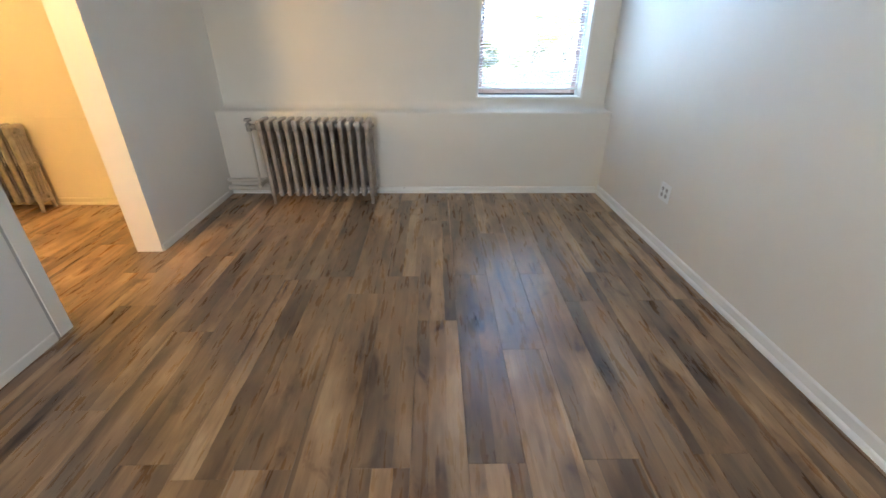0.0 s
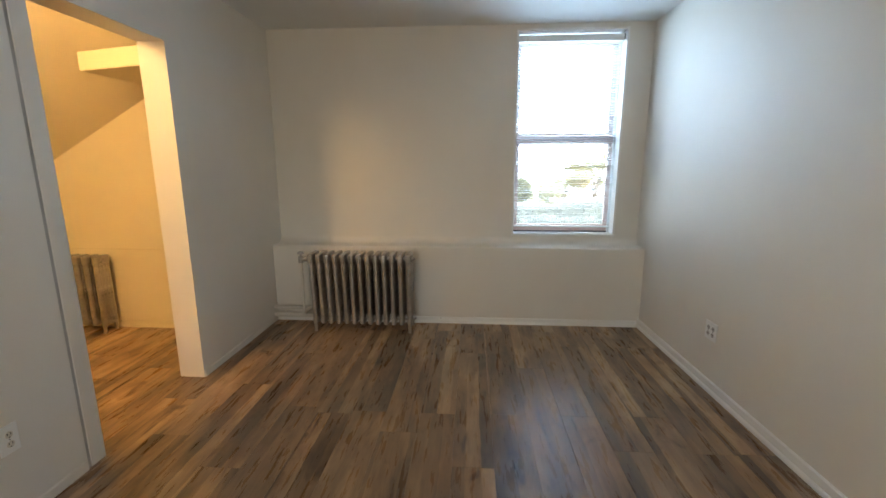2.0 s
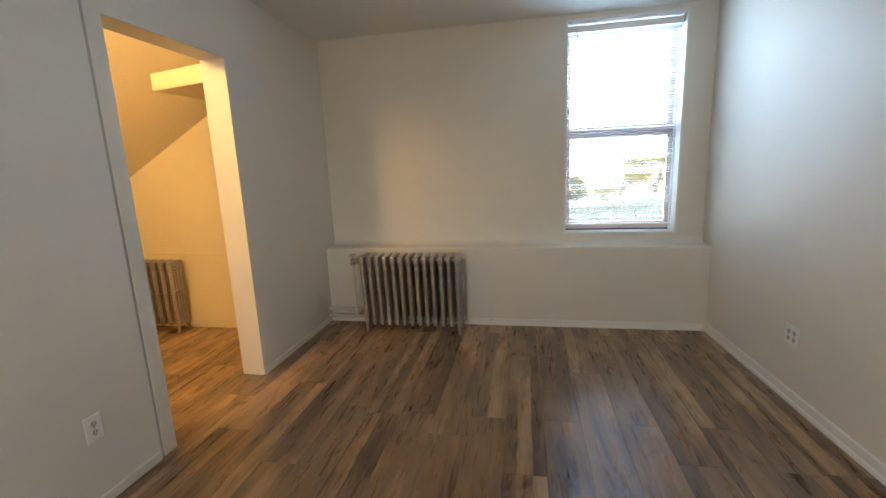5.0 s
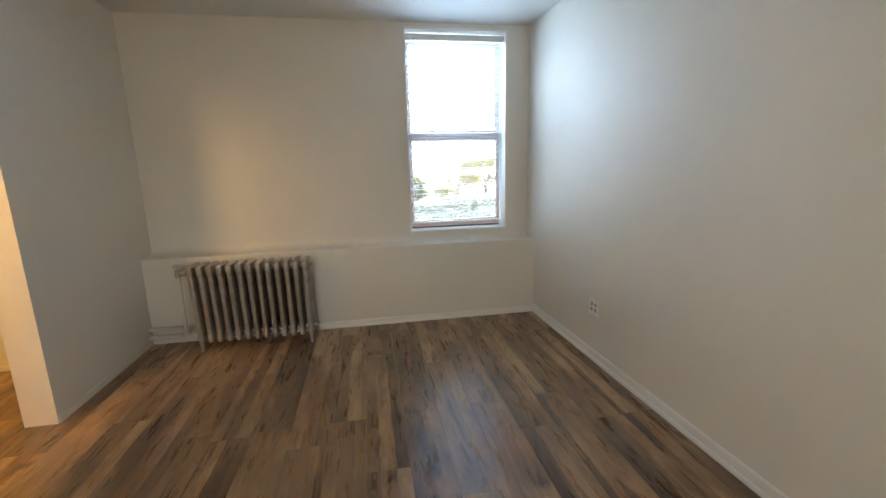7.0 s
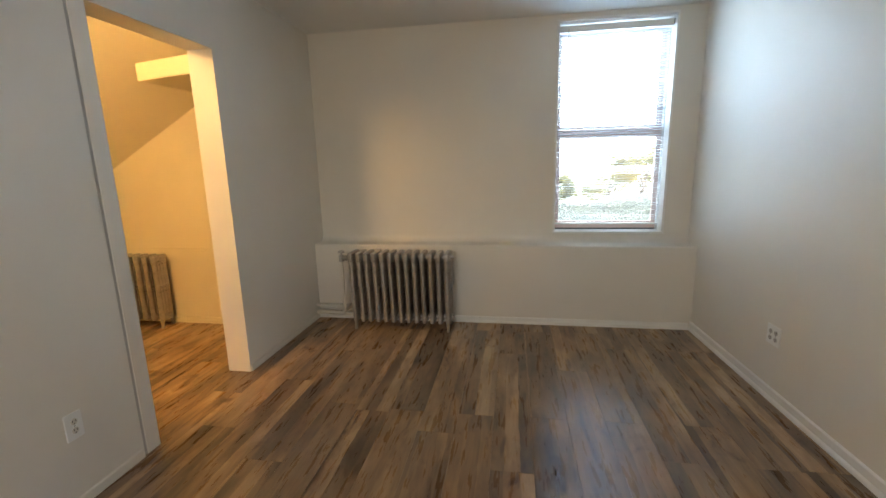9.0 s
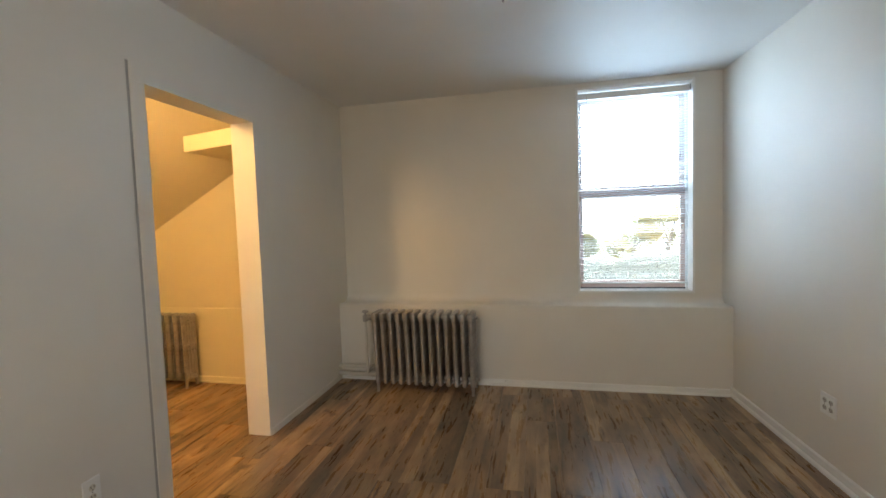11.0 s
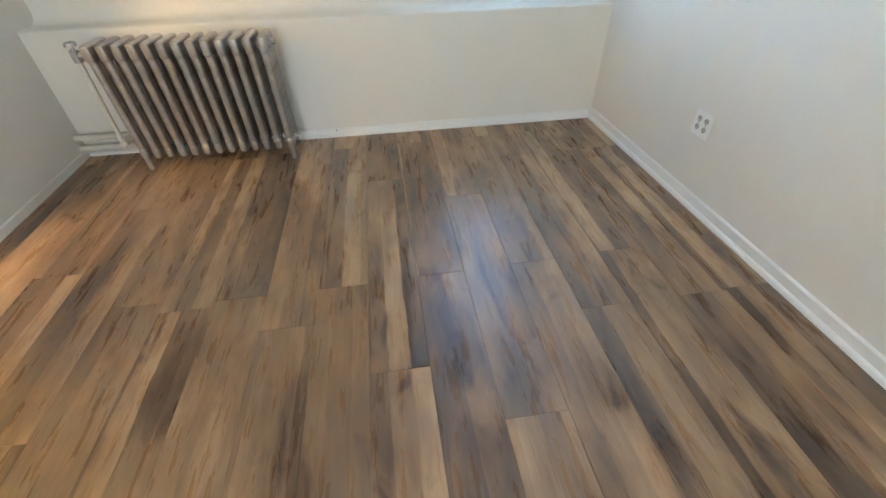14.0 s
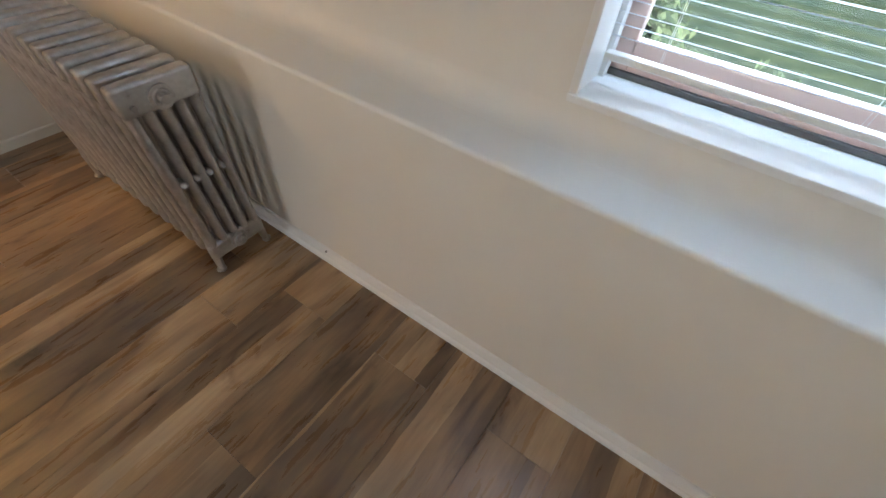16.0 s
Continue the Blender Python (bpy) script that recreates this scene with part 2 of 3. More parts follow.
bm = prism(B(), [(0, -0.05), (-0.15, -0.05), (-0.15, CEILING), (0, CEILING)], (east_x(SOUTH - 0.15), SOUTH - 0.15), (east_x(OUTER), OUTER))
setting("wall_east", bm, WALL, "off-white painted plaster wall with a soft sheen", "wall")
bm = B()
box(bm, WEST2, EAST, NORTH, OUTER, -0.05, WZ0)
box(bm, WEST2, WX0, NORTH, OUTER, WZ0, CEILING)
box(bm, WX1, EAST, NORTH, OUTER, WZ0, CEILING)
box(bm, WX0, WX1, NORTH, OUTER, WZ1, CEILING)
setting("wall_north", bm, WALL, "off-white painted plaster wall with a window opening", "wall")
NOSE = [(0.012 * (1 - math.cos(radians(a))), LEDGE - 0.012 * (1 - math.sin(radians(a)))) for a in range(0, 91, 15)]
bm = prism(B(), [(-u, w) for u, w in [(0, 0)] + NOSE + [(NORTH - NORTH_LOW, LEDGE), (NORTH - NORTH_LOW, 0)]], (EAST, NORTH_LOW), (WEST, NORTH_LOW))
setting("wall_north_lower", bm, WALL, "off-white painted low wall with a rounded ledge on top", "wall", True)
COVE = [(0, 0)] + [(0.060 * (1 - math.sin(radians(a))), 0.060 * (1 - math.cos(radians(a)))) for a in range(0, 91, 15)]
bm = prism(B(), [(u, LEDGE + w) for u, w in COVE], (EAST, NORTH), (WEST, NORTH))
setting("cove", bm, WALL, "off-white plaster fillet between ledge and wall", "trim", True)
bm = B()
box(bm, WEST2, WEST, SOUTH, 1.924, -0.05, CEILING)
setting("wall_west_near", bm, WALL, "off-white painted partition wall", "wall")
bm = B()
box(bm, WEST2, WEST, 1.941, DOOR0, -0.05, HEAD, 0.003)
setting("door_post", bm, WALL, "off-white flush board that frames the open passage", "door frame")
setting("groove", box(B(), WEST2, WEST - 0.004, 1.924, 1.941, -0.05, 2.165), CAULK, "grey narrow joint between wall and passage board", "joint")
bm = B()
box(bm, WEST2, WEST, 1.924, 1.941, 2.165, CEILING)
box(bm, WEST2, WEST, 1.941, DOOR1, HEAD, CEILING)
box(bm, WEST2, WEST, DOOR1, NORTH, -0.05, CEILING)
setting("wall_west", bm, WALL, "off-white painted partition wall with an open passage", "wall")
bm = B()
box(bm, WEST2, EAST_END, SOUTH - 0.15, SOUTH, -0.05, 0.75)
box(bm, WEST2, EAST_END, SOUTH - 0.15, SOUTH, 2.15, CEILING)
box(bm, WEST2, -1.02, SOUTH - 0.15, SOUTH, 0.75, 2.15)
box(bm, -0.08, EAST_END, SOUTH - 0.15, SOUTH, 0.75, 2.15)
setting("wall_south", bm, WALL, "off-white painted wall with a plain window opening", "wall")
setting("ceiling", box(B(), WEST2, EAST_END + 0.15, SOUTH - 0.15, OUTER, CEILING, CEILING + 0.12), CEIL, "flat off-white painted ceiling", "ceiling")

# side room behind the passage
bm = B()
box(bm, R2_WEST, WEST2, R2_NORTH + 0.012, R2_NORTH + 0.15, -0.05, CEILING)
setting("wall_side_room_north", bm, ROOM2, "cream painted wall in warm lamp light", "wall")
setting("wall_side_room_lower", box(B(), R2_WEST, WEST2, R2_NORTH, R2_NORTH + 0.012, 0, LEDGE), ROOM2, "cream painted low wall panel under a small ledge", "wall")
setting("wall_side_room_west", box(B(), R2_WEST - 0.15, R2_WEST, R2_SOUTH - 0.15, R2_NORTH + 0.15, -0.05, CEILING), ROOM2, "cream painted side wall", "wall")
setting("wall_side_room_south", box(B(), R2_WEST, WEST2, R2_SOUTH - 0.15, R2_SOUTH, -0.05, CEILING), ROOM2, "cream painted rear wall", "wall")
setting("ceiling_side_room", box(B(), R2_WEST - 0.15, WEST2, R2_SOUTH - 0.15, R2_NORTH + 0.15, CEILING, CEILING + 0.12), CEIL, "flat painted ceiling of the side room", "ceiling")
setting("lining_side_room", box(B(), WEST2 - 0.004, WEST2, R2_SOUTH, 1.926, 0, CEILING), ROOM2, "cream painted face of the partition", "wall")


def slope_height(x, y):
    return 1.93 + 0.554 * (x + 2.27) + 0.5 * (R2_NORTH - y)


bm = B()
low = [(R2_WEST, R2_NORTH + 0.03), (WEST2, R2_NORTH + 0.03), (WEST2, 2.2), (R2_WEST, 0.55)]
v0 = [bm.verts.new((x, y, slope_height(x, y))) for x, y in low]
v1 = [bm.verts.new((x, y, slope_height(x, y) + 0.05)) for x, y in low]
for i in range(4):
    bm.faces.new((v0[i], v0[(i + 1) % 4], v1[(i + 1) % 4], v1[i]))
bm.faces.new(v0)
bm.faces.new(v1[::-1])
bmesh.ops.recalc_face_normals(bm, faces=bm.faces)
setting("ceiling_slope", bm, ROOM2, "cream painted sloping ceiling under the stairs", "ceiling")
bm = B()
plan = [(WEST2, 2.845), (WEST2, R2_NORTH + 0.012), (-2.13, R2_NORTH + 0.012), (-2.195, 2.975)]
low, top = ([bm.verts.new((x, y, z)) for x, y in plan] for z in (1.970, 2.083))
for i in range(4):
    bm.faces.new((low[i], low[(i + 1) % 4], top[(i + 1) % 4], top[i]))
bm.faces.new(low)
bm.faces.new(top[::-1])
bmesh.ops.recalc_face_normals(bm, faces=bm.faces)
bmesh.ops.bevel(bm, geom=bm.edges[:], offset=0.004, segments=2, affect="EDGES")
setting("boxed_beam", bm, ROOM2, "cream painted boxed-in beam under the sloping ceiling", "beam")

# ---- skirting ----
BASE = [(0, 0), (0.024, 0), (0.024, 0.009), (0.020, 0.017), (0.014, 0.021), (0.010, 0.022), (0.010, 0.057), (0.014, 0.059), (0.014, 0.064), (0.008, 0.068), (0, 0.069)]
setting("baseboard_east", prism(B(), BASE, (EAST_END, SOUTH), (EAST, NORTH_LOW)), TRIM, "white gloss baseboard with a quarter-round shoe", "baseboard")
LOWBASE = [(0, 0), (0.022, 0), (0.022, 0.007), (0.018, 0.014), (0.012, 0.017), (0.009, 0.048), (0.006, 0.053), (0, 0.054)]
setting("baseboard_north", prism(B(), LOWBASE, (EAST - 0.024, NORTH_LOW), (WEST, NORTH_LOW)), TRIM, "low white gloss baseboard with a rounded shoe", "baseboard")
THIN = [(0, 0), (0.007, 0), (0.007, 0.040), (0.004, 0.045), (0, 0.046)]
setting("baseboard_west", prism(B(), THIN, (WEST, NORTH_LOW - 0.022), (WEST, DOOR1 + 0.01)), WALL, "thin painted baseboard", "baseboard")
setting("baseboard_west_near", prism(B(), THIN, (WEST, 1.917), (WEST, SOUTH)), WALL, "thin painted baseboard", "baseboard")
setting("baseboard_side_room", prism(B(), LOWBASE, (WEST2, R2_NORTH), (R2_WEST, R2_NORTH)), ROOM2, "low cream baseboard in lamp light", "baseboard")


part("nail", rod(B(), (0.022, NORTH_LOW - 0.014, 0.043), (0.022, NORTH_LOW - 0.008, 0.043), 0.0035, 8), SLOT, bpy.data.objects["baseboard_north"], "dark nail head")


# ---- window ----
def window():
    w = thing("window_1", (WX0, NORTH, WZ0), "white framed double-hung window with brownish sashes paled for glare", "window", "", "structure")
    inv = Matrix.Translation((-WX0, -NORTH, -WZ0))

    def add(name, bm, mat, parent=w, label="", smooth=False):
        bmesh.ops.transform(bm, matrix=inv, verts=bm.verts)
        return part(name, bm, mat, parent, label, smooth)

    e = 0.018
    y0, y1 = NORTH - 0.006, OUTER - 0.02
    bm = B()
    box(bm, WX0, WX0 + e, y0, y1, WZ0 + e, WZ1 - e, 0.003)
    box(bm, WX1 - e, WX1, y0, y1, WZ0 + e, WZ1 - e, 0.003)
    box(bm, WX0, WX1, y0, y1, WZ1 - e, WZ1, 0.003)
    add("window_frame", bm, TRIM)
    add("window_sill", box(B(), WX0, WX1, y0 - 0.004, y1, WZ0, WZ0 + e, 0.004), TRIM, w, "white gloss sill")
    xa, xb = WX0 + e, WX1 - e
    mid = 1.612
    for name, yc, za, zb, rail_low, rail_top in (("upper_sash", NORTH + 0.180, mid - 0.045, WZ1 - e, 0.085, 0.07), ("lower_sash", NORTH + 0.140, WZ0 + e, mid + 0.045, 0.072, 0.090)):
        s = B()
        box(s, xa, xa + 0.045, yc, yc + 0.034, za, zb, 0.004)
        box(s, xb - 0.045, xb, yc, yc + 0.034, za, zb, 0.004)
        box(s, xa + 0.045, xb - 0.045, yc, yc + 0.034, za, za + rail_low, 0.004)
        box(s, xa + 0.045, xb - 0.045, yc, yc + 0.034, zb - rail_top, zb, 0.004)
        so = add(name, s, SASH, w, "brownish painted sash, paled to stand in for window glare")
        p = add("pane", box(B(), xa + 0.04, xb - 0.04, yc + 0.015, yc + 0.019, za + rail_low - 0.005, zb - rail_top + 0.005), GLASS, so, "clear glass")
        p.visible_shadow = False
    # Dark strip added for the shaded line where sash meets sill.
    add("weather_strip", box(B(), xa, xb, NORTH + 0.128, NORTH + 0.1385, WZ0 + e, WZ0 + e + 0.013, 0.002), SLOT, w, "dark strip standing in for the shade under the sash")
    for x in (WX0 + 0.25, WX1 - 0.27):
        lk = B()
        box(lk, x - 0.025, x + 0.025, NORTH + 0.140, NORTH + 0.165, mid + 0.045, mid + 0.055, 0.003)
        rod(lk, (x, NORTH + 0.15, mid + 0.055), (x, NORTH + 0.15, mid + 0.069), 0.010)
        add("sash_lock", lk, STEEL, w, "small metal sash lock", True)
    for x in (xa, xb):
        d = 0.012 if x == xa else -0.012
        add("sash_track", box(B(), min(x, x + d), max(x, x + d), NORTH + 0.105, NORTH + 0.136, WZ0 + e, WZ1 - e, 0.002), TRIM)
    return w


window()


def blind():
    b = thing("window_blind", (WX0 + 0.02, NORTH + 0.03, WZ0 + 0.03), "white slatted horizontal blind, lowered with its slats open", "blind")
    xa, xb = 0.008, WX1 - WX0 - 0.046
    top, yc = 2.444 - (WZ0 + 0.03), 0.042
    part("headrail", box(B(), xa - 0.004, xb + 0.004, yc - 0.026, yc + 0.026, top - 0.054, top - 0.004, 0.003), WHITE, b)
    part("bracket", box(B(), xb + 0.006, xb + 0.024, yc - 0.028, yc + 0.020, top - 0.044, top - 0.003, 0.002), SLOT, b, "dark end bracket")
    part("bottom_rail", box(B(), xa, xb, yc - 0.013, yc + 0.013, 0.040, 0.054, 0.004), WHITE, b)
    bm = B()
    n, half = 4, 0.0125
    rows = []
    for i in range(n):
        u = -1 + 2 * i / (n - 1)
        z = 0.0016 * (1 - u * u)
        rows.append([bm.verts.new((x, half * u, z)) for x in (xa, xb)])
    for r, s in zip(rows, rows[1:]):
        bm.faces.new((r[0], r[1], s[1], s[0]))
    bmesh.ops.solidify(bm, geom=bm.faces[:], thickness=0.0007)
    slat = mesh_of("slat", bm, SLAT, True)
    rng = random.Random(4)
    z = 0.082
    while z < top - 0.062:
        ob = new("slat", slat)
        ob.parent = b
        ob.location = (0, yc, z)
        ob.rotation_euler = (radians(-15 + rng.uniform(-1.5, 1.5)), radians(rng.uniform(-0.06, 0.06)), 0)
        z += 0.0205
    for x in (0.11, (xa + xb) / 2, xb - 0.11):
        bm = B()
        for y in (yc - 0.0132, yc + 0.0132):
            rod(bm, (x, y, 0.045), (x, y, top - 0.03), 0.0004, 4)
        part("ladder_cord", bm, WHITE, b)
    part("tilt_wand", rod(B(), (0.075, yc - 0.034, top - 0.70), (0.075, yc - 0.032, top - 0.03), 0.0035, 8), IVORY, b, "grey plastic tilt wand", True)
    bm = rod(B(), (xb - 0.05, yc - 0.032, 0.52), (xb - 0.05, yc - 0.030, top - 0.03), 0.0012, 6)
    ball(bm, (xb - 0.05, yc - 0.032, 0.50), 0.008, (1, 1, 2.2))
    part("pull_cord", bm, WHITE, b, "", True)
    return b


blind()


# ---- radiators ----
def leaned(bm, lean):
    for v in bm.verts:
        v.co.y -= lean * v.co.z
    return bm


def pillow(half, depth, z0, z1, soft):
    bm = box(B(), -half, half, 0, depth, z0, z1)
    bmesh.ops.bevel(bm, geom=bm.edges[:], offset=soft, segments=4, profile=0.5, affect="EDGES")
    return bm


def radiator(x0, y0, count, pitch, high, lean, label, depth=0.200, columns=5):
    """Cast-iron sections: a head and a foot joined by tubes, tied half way up; the end sections have legs."""
    low, k = 0.075, pitch / 0.067
    rad = thing("radiator", (x0, y0, 0), label, "radiator", "cast-iron radiators")
    zm = (low + high) / 2
    head = mesh_of("section", leaned(pillow(0.0205 * k, depth, high - 0.080, high, 0.0115 * k), lean), SILVER, True)
    foot = mesh_of("foot", leaned(pillow(0.0205 * k, depth, low - 0.008, low + 0.06, 0.0165 * k), lean), SILVER, True)
    tube = mesh_of("tube", leaned(rod(B(), (0, 0, low + 0.03), (0, 0, high - 0.03), 0.0195 * k, 12, flat=0.80), lean), SILVER, True)
    bm = rod(B(), (0, 0.012, zm), (0, depth - 0.012, zm), 0.010 * k, 8)
    for i in range(columns - 1):
        ball(bm, (0, 0.020 + (depth - 0.040) * (i + 0.5) / (columns - 1), zm), 0.0145 * k, (1.85, 1.0, 0.95), 10)
    tie = mesh_of("tie", leaned(bm, lean), SILVER, True)
    legs = []
    for y, d in ((0.016, -1), (depth - 0.016, 1)):
        bm = rod(B(), (0, y + d * 0.008, 0.0), (0, y, low + 0.03), 0.011, 8, 0.018)
        ball(bm, (0, y + d * 0.010, 0.010), 0.015, (1, 1.2, 0.7), 8)
        legs.append(mesh_of("leg", leaned(bm, lean), SILVER, True))
    for i in range(count):
        ob = new("section", head)
        ob.parent = rad
        ob.location = (pitch * (i + 0.5), 0, 0)
        pieces = [("foot", foot), ("tie", tie)] + ([("leg", me) for me in legs] if i in (0, count - 1) else [])
        for name, me in pieces:
            new(name, me).parent = ob
        for c in range(columns):
            column = new("tube", tube)
            column.parent = ob
            column.location = (0, 0.020 + (depth - 0.040) * c / (columns - 1), 0)
    for z in (high - 0.048, low + 0.032):
        yc = depth / 2 - lean * z
        part("nipple_hub", rod(B(), (pitch / 2, yc, z), (pitch * (count - 0.5), yc, z), 0.023, 14), SILVER, rad, "", True)
        xe = pitch * count - pitch / 2 + 0.0205 * k
        bm = rod(B(), (xe - 0.002, yc, z), (xe + 0.007, yc, z), 0.031, 18)
        rod(bm, (xe + 0.006, yc, z), (xe + 0.012, yc, z), 0.023, 18, 0.020)
        rod(bm, (xe + 0.011, yc, z), (xe + 0.026, yc, z), 0.015, 8, 0.012)
        part("end_plug", bm, SILVER, rad, "round threaded end plug", True)
    part("bolt", rod(B(), (xe - 0.002, 0.035 - lean * high, high - 0.052), (xe + 0.008, 0.035 - lean * high, high - 0.052), 0.007, 10), STEEL, rad, "", True)
    return rad


RX0, RY0 = -1.0595, 3.612
radiator(RX0, RY0, 13, 0.067, 0.678, 0.075, "silver-painted cast-iron column radiator against the low wall")
radiator(-3.486, 3.440, 9, 0.084, 0.660, 0.0, "silver-painted slim cast-iron radiator in the side room", 0.135, 4)


def radiator_pipes():
    """Valve, riser and the two runs along the wall."""
    p = thing("radiator_pipe", (WEST + 0.02, 3.80, 0), "cream-painted steam pipe with an old valve beside the radiator", "pipe")
    ox, oy = WEST + 0.02, 3.80

    def at(x, y, z):
        return (x - ox, y - oy, z)

    xv, yv = -1.155, 3.705
    bm = rod(B(), at(xv, yv, 0.135), at(xv, yv, 0.590), 0.0125, 12)
    part("riser", bm, PIPE, p, "", True)
    bm = rod(B(), at(xv, yv, 0.575), at(xv, yv, 0.632), 0.022, 14)
    rod(bm, at(xv - 0.004, yv, 0.607), at(RX0 + 0.03, yv, 0.607), 0.017, 12)
    rod(bm, at(xv + 0.03, yv, 0.607), at(xv + 0.052, yv, 0.607), 0.024, 8)
    part("valve_body", bm, SILVER, p, "silver-painted angle valve", True)
    bm = rod(B(), at(xv, yv, 0.632), at(xv, yv, 0.655), 0.009, 10)
    rod(bm, at(xv, yv, 0.652), at(xv, yv, 0.668), 0.030, 16, 0.026)
    part("valve_wheel", bm, SILVER, p, "round valve hand wheel", True)
    bm = rod(B(), at(WEST, 3.842, 0.128), at(xv + 0.01, 3.842, 0.128), 0.018, 14)
    rod(bm, at(xv, 3.842, 0.128), at(xv, yv, 0.128), 0.018, 12)
    ball(bm, at(xv, 3.842, 0.128), 0.026)
    ball(bm, at(xv, yv, 0.132), 0.022)
    part("upper_run", bm, PIPE, p, "", True)
    bm = rod(B(), at(WEST, 3.838, 0.062), at(RX0 + 0.03, 3.838, 0.062), 0.022, 14)
    rod(bm, at(RX0 - 0.06, 3.838, 0.062), at(RX0 - 0.02, 3.838, 0.062), 0.030, 8)
    part("lower_run", bm, PIPE, p, "", True)


radiator_pipes()


# ---- sockets ----
def socket_plate(at, turn, gangs, label, face):
    s = thing("wall_socket", at, label, "socket", "wall sockets")
    s.rotation_euler = (0, 0, radians(turn))
    half = 0.035 + 0.023 * (gangs - 1)
    part("cover_plate", box(B(), -half, half, -0.006, 0, -0.057, 0.057, 0.0025), WHITE, s)
    for g in range(gangs):
        cx = (g - (gangs - 1) / 2) * 0.046
        for dz in (-0.0195, 0.0195):
            bm = rod(B(), (cx, -0.005, dz), (cx, -0.0085, dz), 0.0135, 16)
            r = part("receptacle", bm, face, s, "", True)
            bm = B()
            box(bm, cx - 0.0075, cx - 0.0045, -0.0092, -0.008, dz - 0.001, dz + 0.008)
            box(bm, cx + 0.0045, cx + 0.0075, -0.0092, -0.008, dz - 0.001, dz + 0.007)
            rod(bm, (cx, -0.008, dz - 0.009), (cx, -0.0092, dz - 0.009), 0.0028, 8)
            part("slots", bm, SLOT, r)
        part("screw", rod(B(), (cx, -0.005, 0), (cx, -0.0078, 0), 0.003, 8), STEEL, s)
    return s


socket_plate((east_x(2.872), 2.872, 0.373), 270 + math.degrees(SKEW), 2, "white double wall socket plate with four receptacles", SOCKET)
socket_plate((WEST, 1.640, 0.355), 90, 1, "white single wall socket plate on the partition", IVORY)

# ---- small fixture on the ceiling ----
hook = thing("ceiling_fixture", (0.157, 2.455, CEILING), "small dark pointed fixture on the ceiling", "fixture")
part("base_plate", rod(B(), (0, 0, -0.006), (0, 0, 0), 0.045, 20, 0.048), WHITE, hook, "", True)
part("finial", rod(B(), (0, 0, -0.075), (0, 0, -0.006), 0.004, 14, 0.022), STEEL, hook, "dark metal finial", True)

# ---- lamp of the side room ----
lamp = thing("ceiling_light", (-1.97, 1.60, CEILING), "lit opal glass globe lamp on the ceiling", "ceiling light")
part("canopy", rod(rod(B(), (0, 0, -0.03), (0, 0, 0), 0.065, 20), (0, 0, -0.16), (0, 0, -0.03), 0.02, 12), WHITE, lamp, "", True)
part("globe", ball(B(), (0, 0, -0.285), 0.15, (1, 1, 0.9), 24), LAMP_GLASS, lamp, "lit opal glass", True)

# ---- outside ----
# Added emissive sheet: its glow replaces the overexposed, hazy distance.
HAZE = glowing("glowing_haze_sheet", (0.55, 0.79, 1.0), 3.0)
setting("backdrop", box(B(), -120, 120, 60, 60.2, -3.5, 40), HAZE, "glowing sheet that stands in for the bright hazy distance", "backdrop")
setting("ground", box(B(), -400, 400, -400, 800, -3.6, -3.5), GRASS, "mown lawn below the window", "ground")
setting("house_base", box(B(), R2_WEST - 0.12, EAST_END + 0.12, SOUTH - 0.2, OUTER, -3.5, -0.065), RENDERED, "plain rendered wall of the storey below", "wall")


def tree_mesh(seed, height, spread, leaf, size=1.0):
    rng = random.Random(seed)
    tb = B()
    rod(tb, (0, 0, 0), (0.05, 0, height * 0.5), 0.16, 9, 0.09)
    tips = []
    for i in range(9):
        a = 2.4 * i + rng.uniform(-0.3, 0.3)
        z0 = height * rng.uniform(0.3, 0.5)
        tip = Vector((math.cos(a) * spread * rng.uniform(0.4, 0.85), math.sin(a) * spread * rng.uniform(0.4, 0.85), height * rng.uniform(0.38, 0.92)))
        rod(tb, (0.03, 0, z0), tip, 0.06, 6, 0.015)
        tips.append(tip)
    tips.append(Vector((0, 0, height * 0.93)))
    verts, faces = [], []
    for tip in tips:
        for k in range(26):
            c = tip + Vector((rng.gauss(0, 0.30), rng.gauss(0, 0.30), rng.gauss(0, 0.24))) * spread * 0.62
            for j in range(26):
                p = c + Vector((rng.gauss(0, 0.16), rng.gauss(0, 0.16), rng.gauss(0, 0.13)))
                q = Euler((rng.uniform(0, 6.3), rng.uniform(0, 6.3), rng.uniform(0, 6.3))).to_matrix()
                s = rng.uniform(0.05, 0.10) * size
                i0 = len(verts)
                verts += [p + q @ Vector(v) * s for v in ((-1, 0, 0), (0, -0.5, 0.1), (1, 0, 0), (0, 0.5, 0.1))]
                faces.append((i0, i0 + 1, i0 + 2, i0 + 3))
    crown = bpy.data.meshes.new("crown")
    crown.from_pydata([tuple(v) for v in verts], [], faces)
    crown.materials.append(leaf)
    return mesh_of("trunk", tb, BARK, True), crown


def tree(at, seed, height, spread):
    t = thing("tree", at, "leafy green garden tree beyond the window", "tree", "garden trees")
    trunk, crown = tree_mesh(seed, height, spread, LEAF, 1.2)
    for name, me in (("trunk", trunk), ("crown", crown)):
        new(name, me).parent = t


for at, seed, height, spread in (((7.3, 33.0, -3.5), 1, 6.1, 2.0), ((9.9, 34.0, -3.5), 2, 6.5, 2.2), ((4.2, 35.0, -3.5), 3, 3.8, 1.0), ((13.5, 35.0, -3.5), 5, 6.0, 2.3)):
    tree(at, seed, height, spread)


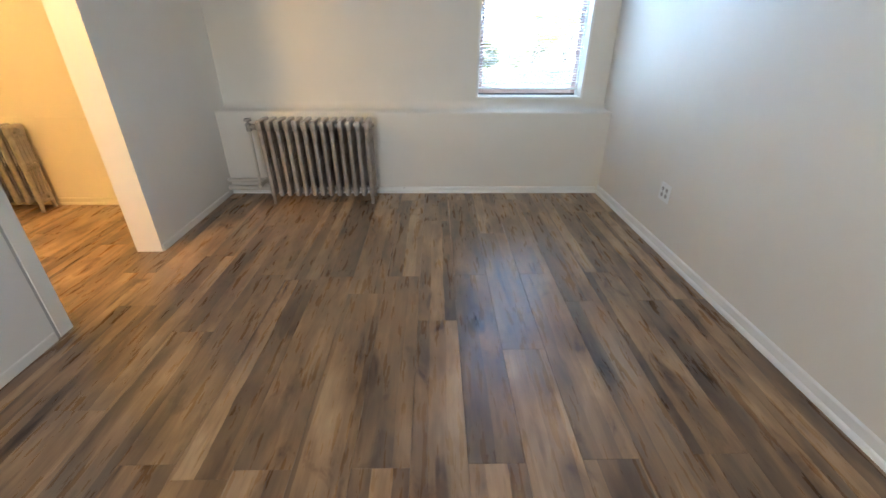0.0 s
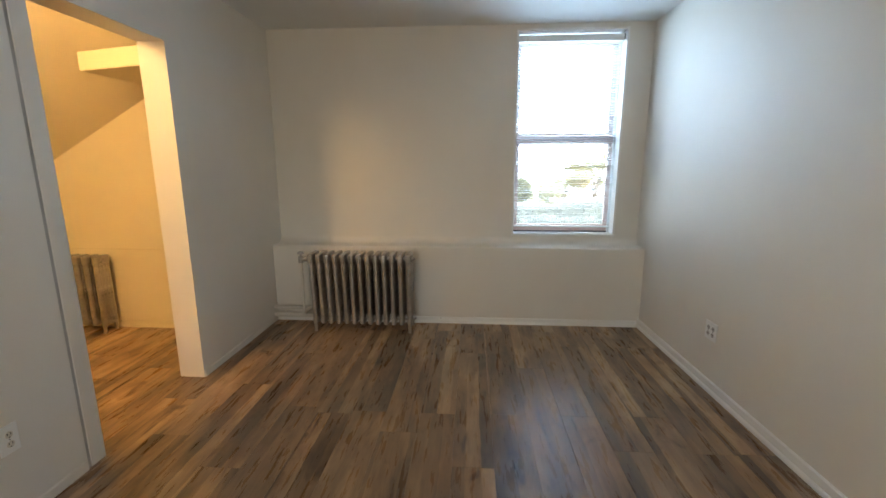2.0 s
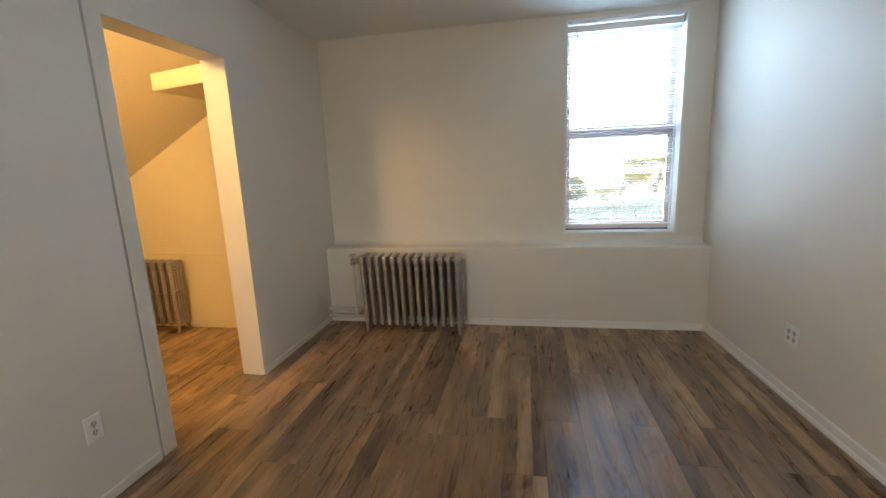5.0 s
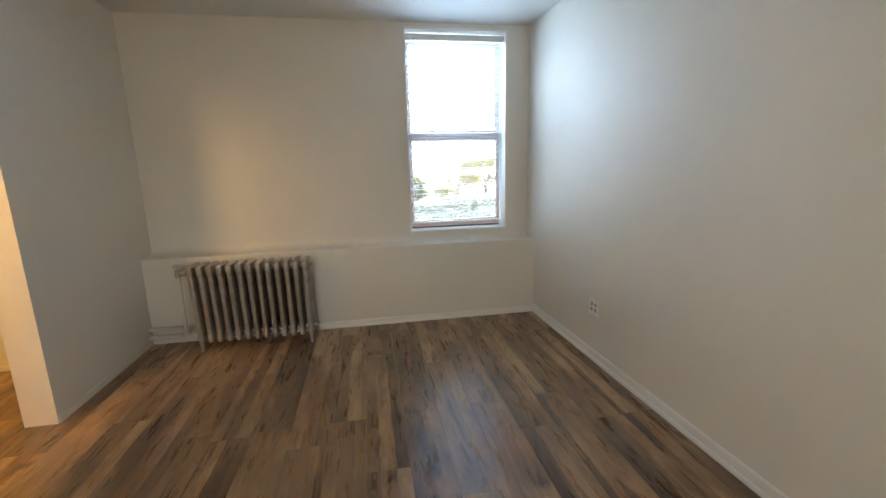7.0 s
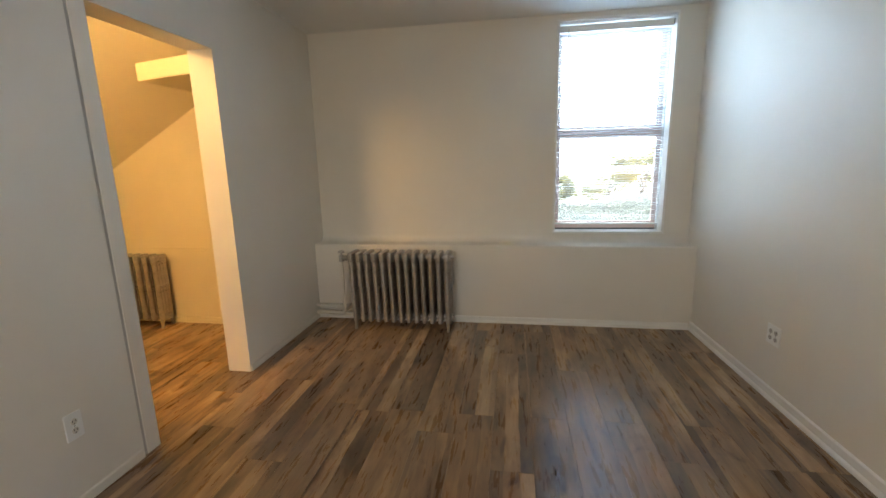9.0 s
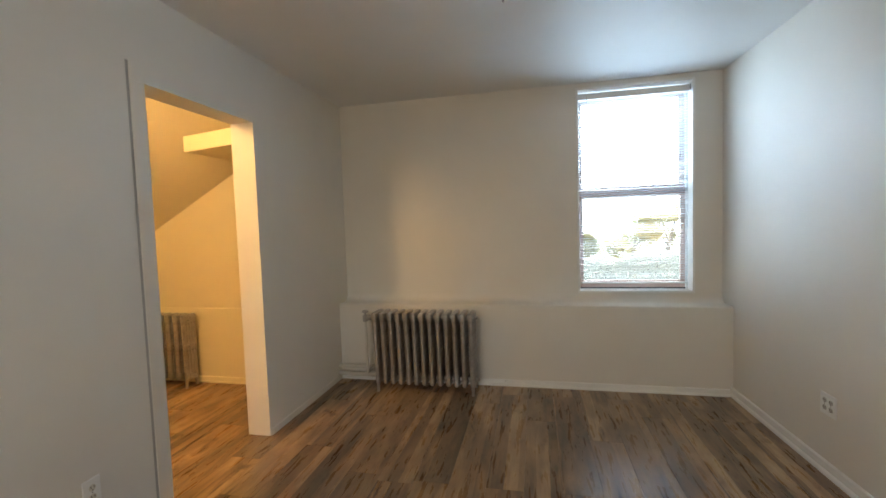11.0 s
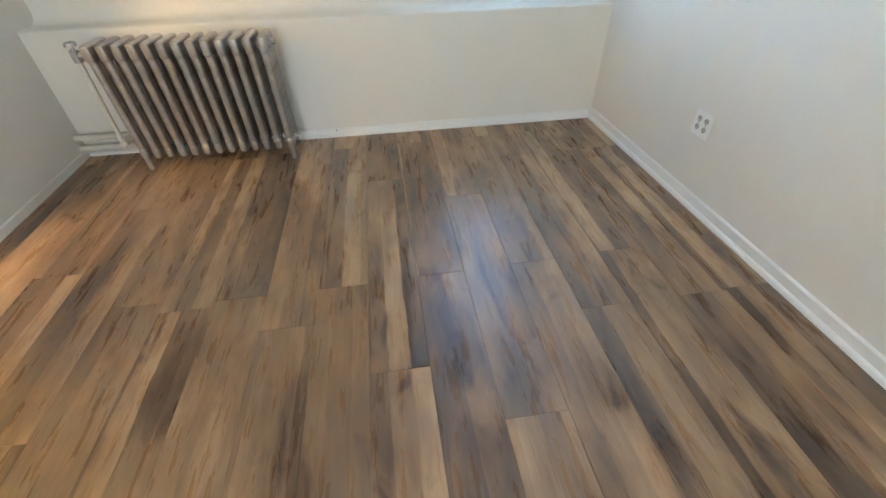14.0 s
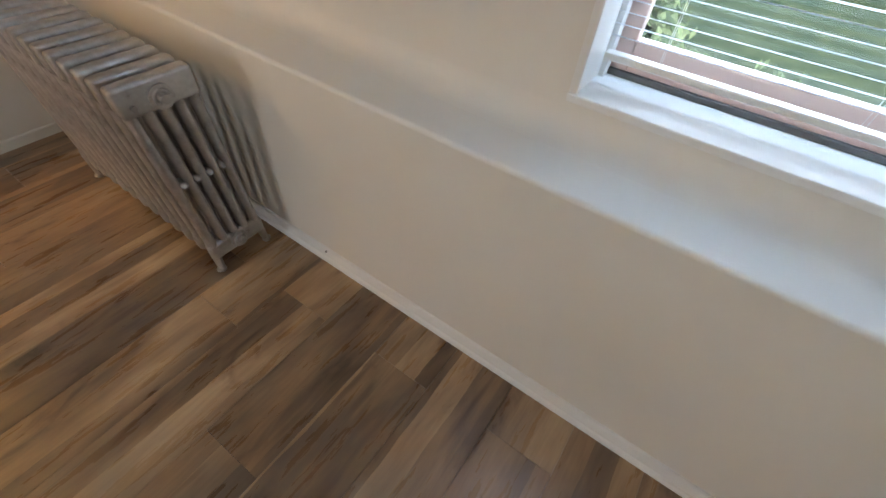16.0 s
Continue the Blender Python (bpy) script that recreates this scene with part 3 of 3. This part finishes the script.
def shrub(at, seed, height, spread):
    t = thing("shrub", at, "leafy green shrub on the lawn below the window", "shrub", "garden shrubs")
    trunk, crown = tree_mesh(seed, height, spread, SHRUB, 1.6)
    for name, me in (("stem", trunk), ("foliage", crown)):
        new(name, me).parent = t
    return t


kinds = [shrub((-1.5, 12.5, -3.5), 40, 2.2, 1.6), shrub((1.4, 10.5, -3.5), 41, 1.9, 1.4), shrub((-5.0, 15.5, -3.5), 42, 2.6, 1.8)]
rng = random.Random(77)
for i in range(17):
    y = 9 + 1.25 * i
    x = 1.2 - 0.55 * (y - 4) + rng.uniform(-3.2, 3.6)
    copy_thing(kinds[i % 3], pose(x, y, -3.5, 0, 0, rng.uniform(0, 360)))


def hedge():
    """A clipped hedge of many small leaves along the end of the lawn."""
    rng = random.Random(8)
    verts, faces = [], []
    for k in range(60000):
        x = rng.uniform(-14, 34)
        top = 2.50 + 0.18 * math.sin(x * 0.9) + 0.15 * math.sin(x * 2.7 + 1)
        p = Vector((x, 30.5 + rng.gauss(0, 0.35), -3.5 + top * rng.random() ** 0.6))
        q = Euler((rng.uniform(0, 6.3), rng.uniform(0, 6.3), rng.uniform(0, 6.3))).to_matrix()
        s = rng.uniform(0.06, 0.12)
        i0 = len(verts)
        verts += [tuple(p + q @ Vector(v) * s) for v in ((-1, 0, 0), (0, -0.5, 0.1), (1, 0, 0), (0, 0.5, 0.1))]
        faces.append((i0, i0 + 1, i0 + 2, i0 + 3))
    me = bpy.data.meshes.new("hedge")
    me.from_pydata(verts, [], faces)
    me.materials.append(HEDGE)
    tagged(new("hedge", me), "green hedge along the end of the lawn, paled to stand in for haze", "hedge", "", "stuff")


hedge()

# ---- floor ----
floor = setting("floor", box(B(), R2_WEST, EAST_END + 0.02, SOUTH - 0.15, NORTH, -0.06, -0.0085), DARKGAP, "rustic brown wood-look plank floor", "floor")
PW, PL, GAP = 0.197, 1.22, 0.0004
rng = random.Random(21)
meshes = {}


def plank(x0, x1, y0, y1):
    key = (round(x1 - x0, 4), round(y1 - y0, 4))
    if key not in meshes:
        w, l = key[0] / 2 - GAP, key[1] / 2 - GAP
        bm = B()
        c = 0.0004
        rings = [[bm.verts.new((sx * (w - o), sy * (l - o), z)) for sx, sy in ((-1, -1), (1, -1), (1, 1), (-1, 1))] for o, z in ((0, -0.0085), (0, -c), (c, 0))]
        for a, b in zip(rings, rings[1:]):
            for i in range(4):
                bm.faces.new((a[i], a[(i + 1) % 4], b[(i + 1) % 4], b[i]))
        bm.faces.new(rings[2])
        meshes[key] = mesh_of("plank", bm, PLANK)
    ob = new("plank", meshes[key])
    ob.parent = floor
    ob.location = ((x0 + x1) / 2, (y0 + y1) / 2, 0)


STARTS = {-6: 3.19, -3: 2.468, -1: 2.468, 0: 3.265, 1: 2.48, 3: 2.49, 4: 2.205, 5: 2.505, 6: 2.207}
x = 0.203 - 24 * PW
col = -24
while x < EAST_END - 0.001:
    x1 = min(x + PW, EAST_END)
    xa = max(x, R2_WEST)
    if x1 > R2_WEST + 0.01:
        joint = STARTS.get(col, rng.uniform(0, PL))
        y = joint - PL * math.ceil((joint - SOUTH) / PL)
        end = NORTH_LOW if x1 > WEST2 else R2_NORTH
        while y < end - 0.001:
            ya, yb = max(y, SOUTH), min(y + PL, end)
            if yb - ya > 0.01:
                plank(xa, x1, ya, yb)
            y += PL
    x, col = x + PW, col + 1
